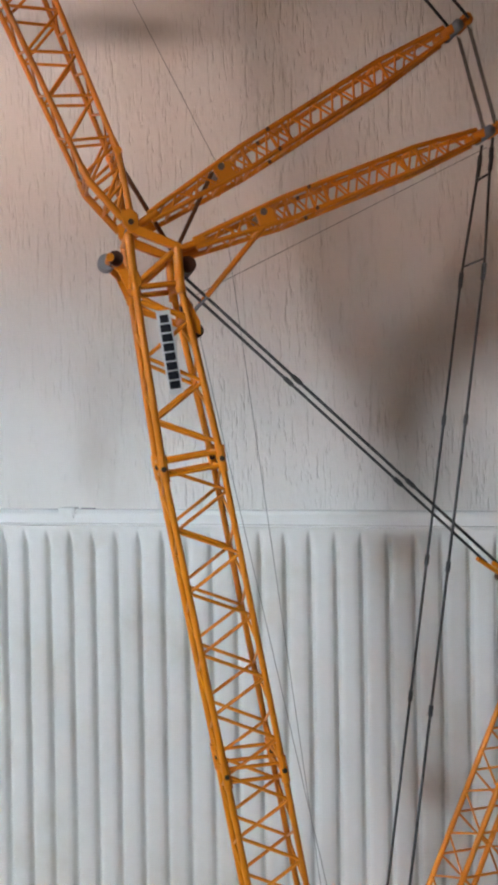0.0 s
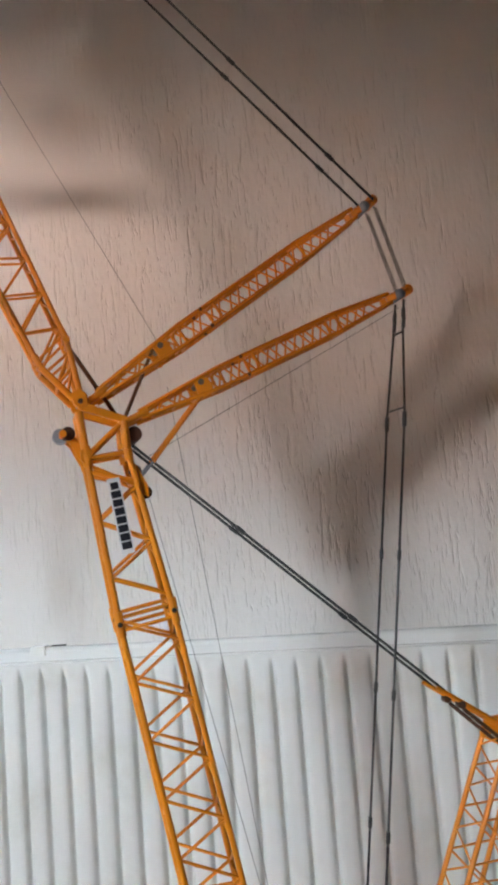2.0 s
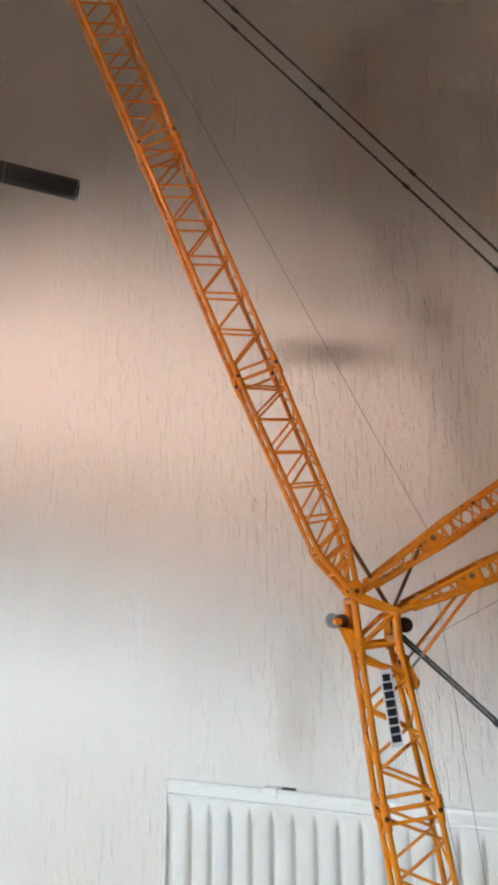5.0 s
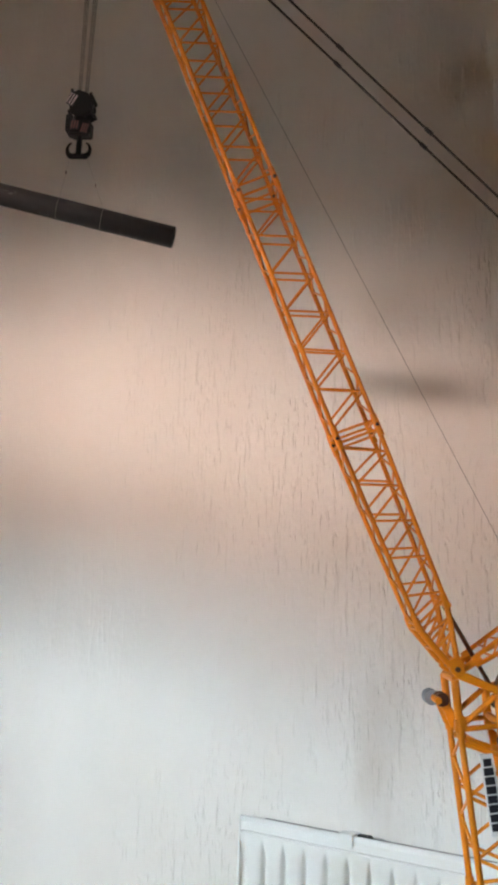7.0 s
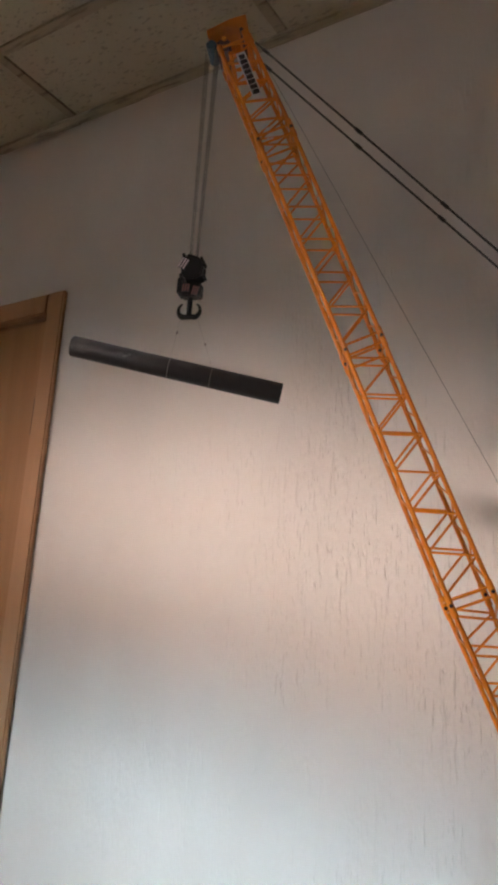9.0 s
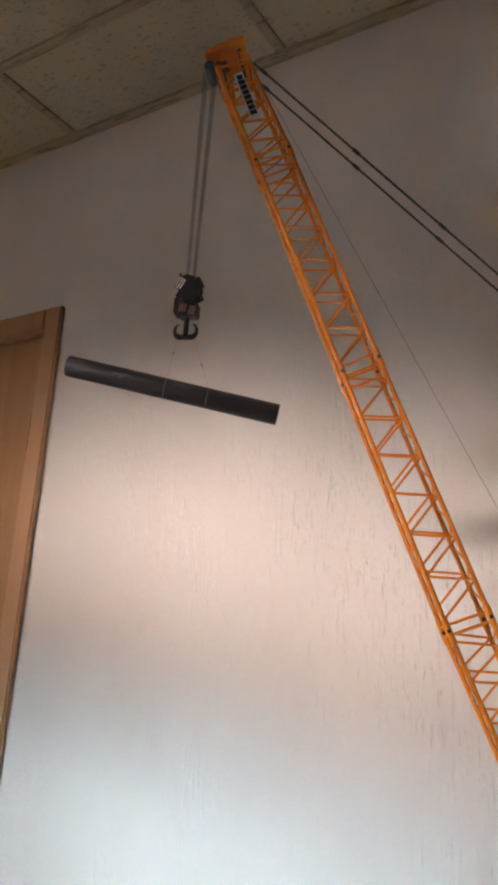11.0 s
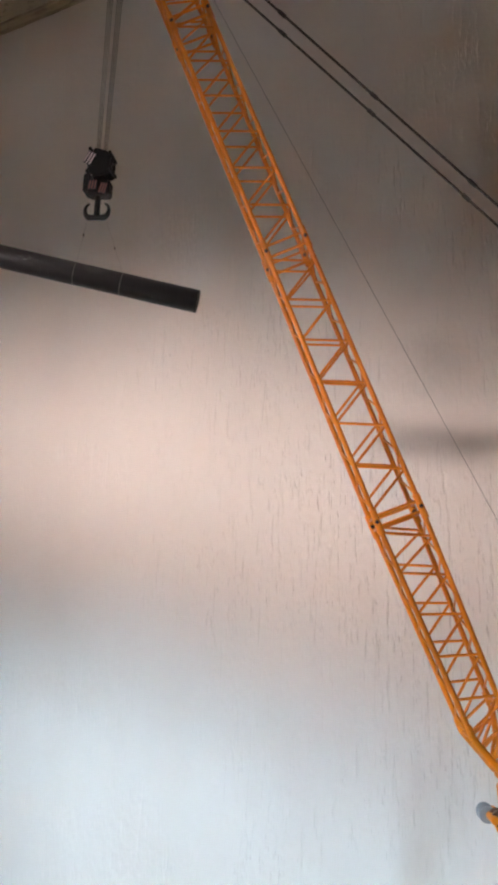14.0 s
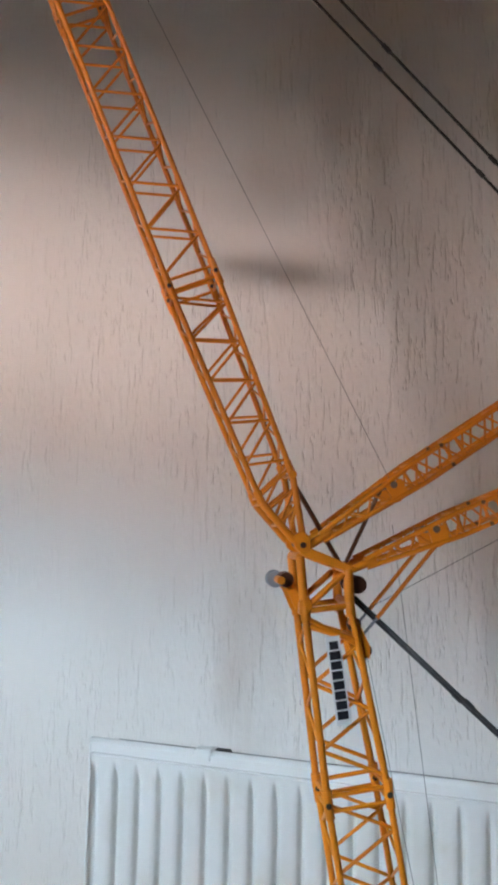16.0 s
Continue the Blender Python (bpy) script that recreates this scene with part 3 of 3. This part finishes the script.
# two spindle-shaped struts that spread the pendants
def strut(base, tip, width, blockat, label):
    a, t = Vector((base[0], 0, base[1])), Vector((tip[0], 0, tip[1]))
    way = (t - a).normalized()
    side = Vector((-way.z, 0, way.x))
    length = (t - a).length
    nodes = [(0.03, 0.0035, 0.020), (0.30, width / 2, 0.0185), (0.72, width / 2, 0.0150), (0.93, 0.0050, 0.0090)]

    def at(s, e, n):
        for (s0, w0, d0), (s1, w1, d1) in zip(nodes, nodes[1:]):
            if s <= s1 or s1 == nodes[-1][0]:
                k = (s - s0) / (s1 - s0)
                w, d = w0 + (w1 - w0) * k, d0 + (d1 - d0) * k
                break
        c = a + way * length * s + side * e * w
        return Vector((c.x, MID + n * d, c.z))

    bm = bmesh.new()
    for n in (-0.0075, 0.0075):
        c = a + way * length * 0.92 + Vector((0, MID + n, 0))
        e = a + way * length + Vector((0, MID + n, 0))
        add_rod(bm, c, e, 0.0042, 10)
    add_rod(bm, (t.x, MID - 0.011, t.z), (t.x, MID + 0.011, t.z), 0.0058, 14)
    whole = part("strut", bm, YELLOW, crane, label, True)
    for n in (-0.0195, 0.0195):
        c = a + Vector((0, MID + n, 0))
        rod("foot", c - way * 0.004, c + way * 0.020, 0.0036, YELLOW, whole)
    for e in (-1, 1):
        for n in (-1, 1):
            for (s0, *_), (s1, *_) in zip(nodes, nodes[1:]):
                rod("chord", at(s0, e, n), at(s1, e, n), 0.0023, YELLOW, whole)
    marks = [0.08 + 0.066 * k for k in range(13)]
    for s0, s1 in zip(marks, marks[1:]):
        for n in (-1, 1):
            rod("lacing", at(s0, -1, n), at((s0 + s1) / 2, 1, n), 0.0011, YELLOW, whole)
            rod("lacing", at((s0 + s1) / 2, 1, n), at(s1, -1, n), 0.0011, YELLOW, whole)
        for e in (-1, 1):
            rod("cross_lacing", at(s0, e, -1), at(s0, e, 1), 0.0011, YELLOW, whole)
    for s in (0.30, 0.42, 0.72):
        for n in (-1, 1):
            rod("end_frame", at(s, -1, n), at(s, 1, n), 0.0017, YELLOW, whole)
        for e in (-1, 1):
            rod("end_frame", at(s, e, -1), at(s, e, 1), 0.0016, YELLOW, whole)
    for e in (-1, 1):
        for n in (-1, 1):
            c = at(0.385, e, n)
            rod("pin", c - way * 0.002 + Vector((0, n * 0.0032, 0)), c - way * 0.002 - Vector((0, n * 0.003, 0)), 0.0019, STAY, whole)
    # gusset block in the lower third, with a round boss
    c = a + way * length * blockat
    for n in (-0.0185, 0.0185):
        bm = bmesh.new()
        q = [c + way * x + side * y for x, y in ((-0.008, -0.0100), (-0.003, -0.0115), (0.008, -0.0095), (0.009, 0.005), (-0.007, 0.007))]
        plate(bm, [(v.x, v.z) for v in q], MID + n - 0.0016, MID + n + 0.0016)
        part("gusset_block", bm, YELLOW, whole)
    rod("boss", c + Vector((0, MID - 0.0215, 0)) + side * 0.004, c + Vector((0, MID + 0.0215, 0)) + side * 0.004, 0.0032, GREY_BOSS, whole)
    # grey sheave block near the tip
    g = a + way * length * 0.965
    bm = bmesh.new()
    add_rod(bm, (g.x, MID - 0.0135, g.z - 0.001), (g.x, MID + 0.0135, g.z - 0.001), 0.0056, 16)
    part("tip_sheave", bm, GREY, whole, "grey sheave block", True)
    return whole


TIP_U, TIP_L = (0.3300, 1.2890), (0.3630, 1.1860)
strut((0.0040, 1.0700), TIP_U, 0.0205, 0.235, "orange spindle-shaped lattice strut")
strut((0.0440, 1.0510), TIP_L, 0.0205, 0.235, "orange spindle-shaped lattice strut")

# stays between struts, jib and boom head
# the rods' brown is orange with their shadow painted in
rod("stay_rod", p3((-0.0115, 1.130), MID), p3((0.0360, 1.052), MID), 0.0022, STAY, crane, "brown stay rod with shadow in its colour")
rod("stay_rod", p3((0.0740, 1.126), MID), p3((0.0400, 1.054), MID), 0.0019, STAY, crane, "brown stay rod with shadow in its colour")
for n in (NEAR + 0.004, FAR - 0.004):
    rod("strut_ram", p3((0.1195, 1.0750), n), p3((0.0640, 1.0080), n), 0.0019, YELLOW, crane)
    rod("ram_piston", p3((0.0640, 1.0080), n), p3((0.0500, 0.9925), n), 0.0013, GREY, crane, "thin bright piston")

# head of the jib: hammerhead plates, sheaves
jib_head = cheeks("jib_head", [(-0.3700, 1.966), (-0.3790, 2.006), (-0.399, 2.000), (-0.427, 1.984), (-0.426, 1.978), (-0.402, 1.989), (-0.386, 1.988), (-0.3770, 1.964)], (NEAR - 0.001, FAR + 0.001), 0.002, YELLOW, crane)
bm = bmesh.new()
plate(bm, [(-0.379, 2.0065), (-0.399, 2.0005), (-0.427, 1.9845), (-0.4265, 1.981), (-0.399, 1.996), (-0.379, 2.002)], NEAR, FAR)
part("top_plate", bm, YELLOW, jib_head)
for uz in ((-0.372, 1.966), (-0.385, 1.985), (-0.405, 1.975), (-0.395, 1.952), (-0.378, 1.945)):
    rod("cross_beam", p3(uz, NEAR), p3(uz, FAR), 0.0028, YELLOW, jib_head)
rod("boss", (-0.383, NEAR - 0.0035, 1.984), (-0.383, FAR + 0.0035, 1.984), 0.0024, DARK_RED, jib_head)
for n0 in (-0.006, 0.002, 0.010, 0.018):
    sheave("jib_sheave", -0.4215, 1.9700, 0.0068, n0, n0 + 0.0072, SLATE, "slate blue rope sheave")
bm = boxes((-0.414, -0.398, NEAR + 0.003, FAR - 0.003, 1.960, 1.976), bevel=0.002)
part("sheave_housing", bm, DARK_RED, jib_head, "dark housing behind the sheaves")


# name boards: white plates with rows of plain dark bars
def name_board(a, b, width, count):
    a, b = Vector((a[0], 0, a[1])), Vector((b[0], 0, b[1]))
    way = (b - a).normalized()
    side = Vector((-way.z, 0, way.x))
    length = (b - a).length
    bm = bmesh.new()
    ring = [a - side * width / 2, b - side * width / 2, b + side * width / 2, a + side * width / 2]
    plate(bm, [(v.x, v.z) for v in ring], NEAR - 0.0062, NEAR - 0.0046)
    board = part("name_board", bm, PLATE, crane, "white board with a row of dark bars")
    step = length * 0.9 / count
    for k in range(count):
        s0 = length * 0.05 + k * step
        c0, c1 = a + way * (s0 + step * 0.05), a + way * (s0 + step * 0.86)
        h = width * (0.37 if k else 0.30)
        bm = bmesh.new()
        ring = [c0 - side * h, c1 - side * h, c1 + side * h, c0 + side * h]
        plate(bm, [(v.x, v.z) for v in ring], NEAR - 0.0068, NEAR - 0.0060)
        part("bar", bm, MARK, board)
    return board


name_board((0.0225, 0.9935), (0.0335, 0.9205), 0.0125, 8)
name_board((-0.3815, 1.9470), (-0.3555, 1.8830), 0.0115, 8)
for outline in ([(-0.3560, 1.880), (-0.349, 1.883), (-0.346, 1.875), (-0.353, 1.872)], [(-0.3500, 1.864), (-0.342, 1.867), (-0.338, 1.858), (-0.346, 1.855)]):
    cheeks("small_plate", outline, (FAR,), 0.001, PLATE, crane, label="small white plate")


# pendants: thin rods in lengths, joined by dark links
def pendant(name, points, r, links, mat=None, label=""):
    """points: (u, z, n) along the rod; links: shares of its length where a coupling sits."""
    mat = mat or PENDANT
    bm = bmesh.new()
    pts = [Vector((u, n, z)) for u, z, n in points]
    for a, b in zip(pts, pts[1:]):
        add_rod(bm, a, b, r, 8)
    whole = part(name, bm, mat, crane, label, True)
    lens = [(b - a).length for a, b in zip(pts, pts[1:])]
    for share in links:
        d = share * sum(lens)
        for a, b, l in zip(pts, pts[1:], lens):
            if d <= l:
                c, way = a + (b - a) * (d / l), (b - a).normalized()
                rod("coupling", c - way * 0.005, c + way * 0.005, r * 1.6, mat, whole)
                break
            d -= l
    return whole


for side in (-1, 1):
    pendant("jib_pendant", [(-0.3655, 1.9730, MID + side * 0.0150), (0.3290, 1.2865, MID + side * 0.0150)], 0.0014, (0.02, 0.19, 0.335, 0.48, 0.63, 0.78, 0.93), label="dark jib pendant rod with couplings")
    pendant("back_pendant", [(0.3560, 1.1740, MID + side * 0.0105), (0.3510, 1.1400, MID + side * 0.0120), (0.3378, 1.0430, MID + side * 0.0225), (0.2740, 0.6070, MID + side * 0.0225), (0.2350, 0.3400, MID + side * 0.0225)], 0.0014, (0.018, 0.16, 0.335, 0.505, 0.67), label="dark back pendant rod with couplings")
    pendant("boom_pendant", [(0.0450, 1.0260, MID + side * 0.0130), (0.3580, 0.7480, MID + side * 0.0150)], 0.0015, (0.33, 0.69), label="dark boom pendant rod with couplings")
    # thicker grips where the back pendants splay
    rod("grip", (0.3382, MID + side * 0.0222, 1.0465), (0.3362, MID + side * 0.0225, 1.0310), 0.0024, PENDANT, crane, "dark pendant grip")
    rod("grip", (0.3540, MID + side * 0.0115, 1.1560), (0.3515, MID + side * 0.0120, 1.1420), 0.0021, PENDANT, crane, "dark pendant grip")
rod("spreader", (0.3390, MID - 0.0215, 1.0520), (0.3390, MID + 0.0215, 1.0520), 0.0010, PENDANT, crane)
rod("spreader", (0.3505, MID - 0.0125, 1.1380), (0.3505, MID + 0.0125, 1.1380), 0.0012, BLACK, crane)

# rope falls between the two strut tips
for side in (-1, 1):
    for k in range(4):
        n = MID + side * 0.0105 + (k - 1.5) * 0.0016
        rod("rope_fall", (TIP_U[0] - 0.002 + 0.0022 * k, n, TIP_U[1] - 0.008), (TIP_L[0] - 0.007 + 0.0024 * k, n, TIP_L[1] + 0.001), 0.00042, ROPE, crane, "grey rope fall")

# derrick mast behind the boom, and the link from its head
lattice("derrick_mast", (0.172, 0.16), (0.4230, 0.6960), (0.222, 0.140), (0.4640, 0.6760), 13, 0.0028, 0.0012, pins=False, frames=True, label="orange lattice mast behind the boom")
mast_head = cheeks("mast_head", [(0.4180, 0.690), (0.4230, 0.704), (0.4420, 0.704), (0.4680, 0.676), (0.4560, 0.672)], (NEAR, FAR), 0.002, YELLOW, crane)
for side in (-1, 1):
    rod("link", (0.3480, MID + side * 0.0150, 0.7530), (0.4330, MID + side * 0.0180, 0.6960), 0.0024, YELLOW, mast_head)
    rod("link", (0.3780, MID + side * 0.0150, 0.7260), (0.4330, MID + side * 0.0180, 0.6760), 0.0022, DARK_RED, mast_head)
    rod("link_pin", (0.3740, MID + side * 0.0110, 0.7320), (0.3740, MID + side * 0.0200, 0.7320), 0.0042, DARK_RED, mast_head)

# thin ropes
for name, a, b, n in (("luffing_rope", (-0.3550, 1.9560), (0.0830, 1.1260), MID), ("strut_rope", (0.3550, 1.1680), (0.0560, 1.0120), MID), ("hoist_rope", (0.0600, 0.9750), (0.2100, 0.2900), MID), ("hoist_rope", (0.0900, 1.0900), (0.2000, 0.2600), FAR)):
    rod(name, p3(a, n), p3(b, n), 0.00030, ROPE, crane, "thin grey rope")

# body on the floor that carries the boom
bm = boxes((0.09, 0.44, -0.055, 0.079, 0.085, 0.165), (0.30, 0.46, -0.075, 0.099, 0.088, 0.19), bevel=0.004)
part("superstructure", bm, YELLOW, crane)
for n0 in (-0.10, 0.082):
    bm = boxes((0.05, 0.36, n0, n0 + 0.042, 0.0, 0.075), bevel=0.016)
    part("crawler_track", bm, BLACK, crane, "black crawler track")
bm = boxes((0.12, 0.29, -0.06, 0.084, 0.03, 0.085), bevel=0.003)
part("car_body", bm, YELLOW, crane)

# hoist ropes and hook block
for u, low in ((-0.4282, -0.4262), (-0.4160, -0.4185)):
    for n in (-0.002, 0.005, 0.012, 0.019):
        rod("hoist_rope", (u, n, 1.965), (low, 0.6 * n + 0.004, 1.678), 0.00045, ROPE, crane, "grey hoist rope")

hook_block = tagged(new("hook_block"), "black double hook block with striped plates on ropes", "hook block")
hook_block.matrix_world = crane.matrix_world @ Matrix.Translation((-0.4225, 0.010, 1.640)) @ pose(0, 0, 0, 0, 0, -4) @ Matrix.Diagonal((0.84, 0.9, 1.0, 1.0))
cheeks("cheek_plate", [(-0.014, 0.018), (-0.012, 0.040), (-0.004, 0.044), (0.010, 0.040), (0.016, 0.034), (0.016, 0.016), (0.006, 0.012), (-0.006, 0.012)], (-0.009, 0.009), 0.0015, BLACK, hook_block, 0.0005)
for x in (-0.006, 0.008):
    bm = lathe([(-0.007, 0.004), (-0.007, 0.0095), (-0.003, 0.0080), (0.003, 0.0080), (0.007, 0.0095), (0.007, 0.004)], 16)
    for v in bm.verts:
        v.co.x += x
        v.co.z += 0.027
    part("sheave", bm, BLACK, hook_block)
bm = boxes((-0.018, -0.009, -0.010, 0.010, -0.006, 0.015), (-0.012, 0.016, -0.008, 0.008, -0.009, 0.008), bevel=0.0015)
part("crosshead", bm, BLACK, hook_block)
bm = bmesh.new()
add_rod(bm, (0, 0, -0.008), (0, 0, -0.032), 0.0038, 10)
part("shank", bm, BLACK, hook_block, smooth=True)


bm = bmesh.new()
for x, z in ((-0.011, 0.042), (0.015, 0.037), (0.016, 0.020), (-0.013, 0.016)):
    add_rod(bm, (x, -0.0125, z), (x, 0.0125, z), 0.0022, 8)
part("tie_bolt", bm, BLACK, hook_block)


def horn(sign):
    """One curved horn of the double hook, tapering to its tip."""
    bm = bmesh.new()
    rings = []
    for k in range(13):
        s = k / 12
        ang = radians(-90 + 165 * s) if sign > 0 else radians(-90 - 165 * s)
        cx = sign * 0.0078
        c = Vector((cx + 0.0078 * math.cos(ang), 0, -0.0245 + 0.0082 * math.sin(ang)))
        out = Vector((math.cos(ang), 0, math.sin(ang)))
        r = 0.0036 * (1 - 0.75 * s**1.5)
        rings.append([bm.verts.new(c + out * r * math.cos(2 * math.pi * j / 8) + Vector((0, r * math.sin(2 * math.pi * j / 8), 0))) for j in range(8)])
    for a, b in zip(rings, rings[1:]):
        for j in range(8):
            bm.faces.new((a[j], a[(j + 1) % 8], b[(j + 1) % 8], b[j]))
    bm.faces.new(rings[0]), bm.faces.new(rings[-1])
    return bm


for sign in (-1, 1):
    part("horn", horn(sign), BLACK, hook_block, smooth=True)
bm = boxes((-0.0098, 0.0098, -0.0032, 0.0032, -0.0354, -0.0296), bevel=0.002)
part("hook_saddle", bm, BLACK, hook_block)


def striped_plate(x, z, w, h, y, tilt, paint=STRIPE):
    """A small plate with pale slanting stripes."""
    m = pose(x, y, z, 0, tilt, 0)
    bm = boxes((-w / 2, w / 2, -0.0006, 0.0006, -h / 2, h / 2))
    base = part("warning_plate", bm, MARK, hook_block, "small dark plate with pale stripes")
    base.matrix_basis = m
    for k in range(3):
        s = (k - 1) * w * 0.36
        bm = bmesh.new()
        plate(bm, [(s - w * 0.16, -h * 0.46), (s, -h * 0.46), (s + w * 0.14, h * 0.46), (s - w * 0.02, h * 0.46)], -0.0010, -0.0005)
        part("stripe", bm, paint, base)


striped_plate(-0.0105, 0.0310, 0.011, 0.015, -0.0118, 25)
striped_plate(-0.004, 0.0000, 0.010, 0.010, -0.0112, 0, DULL_STRIPE)
striped_plate(0.0100, -0.0040, 0.009, 0.012, -0.0112, 10, DULL_STRIPE)

# ---- pipe that hangs below the hook ----
pipe = tagged(new("hanging_pipe"), "dark grey plastic pipe hanging on thin threads", "pipe")
E1, E2 = Vector((-0.5530, -0.0045, 1.5635)), Vector((-0.3108, 0.0248, 1.5210))
mid = (E1 + E2) / 2
pipe.matrix_world = crane.matrix_world @ Matrix.Translation(mid)
half = (E2 - E1) / 2
bm = bmesh.new()
way = half.normalized()
turn = way.to_track_quat("Z", "Y").to_matrix().to_4x4()
L = half.length
prof = [(-L, 0.0100), (-L, 0.0117), (-L + 0.001, 0.0121), (L - 0.001, 0.0121), (L, 0.0117), (L, 0.0100), (L - 0.03, 0.0098), (-L + 0.03, 0.0098)]
rings = [[bm.verts.new(turn @ Vector((r * math.cos(2 * math.pi * k / 32), r * math.sin(2 * math.pi * k / 32), s))) for k in range(32)] for s, r in prof]
for a, b in zip(rings, rings[1:] + rings[:1]):
    for k in range(32):
        bm.faces.new((a[k], a[(k + 1) % 32], b[(k + 1) % 32], b[k])).smooth = True
part("tube", bm, PIPE, pipe)
for s in (-1, 1):
    bm = bmesh.new()
    c = way * s * (L + 0.0002)
    ring0 = [bm.verts.new(c + turn @ Vector((0.0117 * math.cos(2 * math.pi * k / 32), 0.0117 * math.sin(2 * math.pi * k / 32), 0))) for k in range(32)]
    ring1 = [bm.verts.new(c + turn @ Vector((0.0101 * math.cos(2 * math.pi * k / 32), 0.0101 * math.sin(2 * math.pi * k / 32), 0))) for k in range(32)]
    for k in range(32):
        bm.faces.new((ring0[k], ring0[(k + 1) % 32], ring1[(k + 1) % 32], ring1[k]))
    part("cut_edge", bm, BARE, pipe, "pale cut edge")
hookpoint = Vector((-0.4225, 0.010, 1.6120)) - mid
for s, start, knot in ((-0.06, -0.0082, 0.44), (0.34, 0.0082, 0.58)):
    c = way * s * L
    bm = bmesh.new()
    for k in range(24):
        a0, a1 = 2 * math.pi * k / 24, 2 * math.pi * (k + 1) / 24
        add_rod(bm, c + turn @ Vector((0.0124 * math.cos(a0), 0.0124 * math.sin(a0), 0)), c + turn @ Vector((0.0124 * math.cos(a1), 0.0124 * math.sin(a1), 0)), 0.00028, 6)
    part("thread_loop", bm, THREAD, pipe, "pale thread loop")
    low, high = c + Vector((0, 0, 0.0124)), hookpoint + Vector((start, 0, 0))
    rod("thread", low, high, 0.00010, THREAD, pipe)
    k = high + (low - high) * knot
    rod("knot", k - Vector((0, 0, 0.0014)), k + Vector((0, 0, 0.0014)), 0.0008, DARK_RED, pipe, "small brown knot")
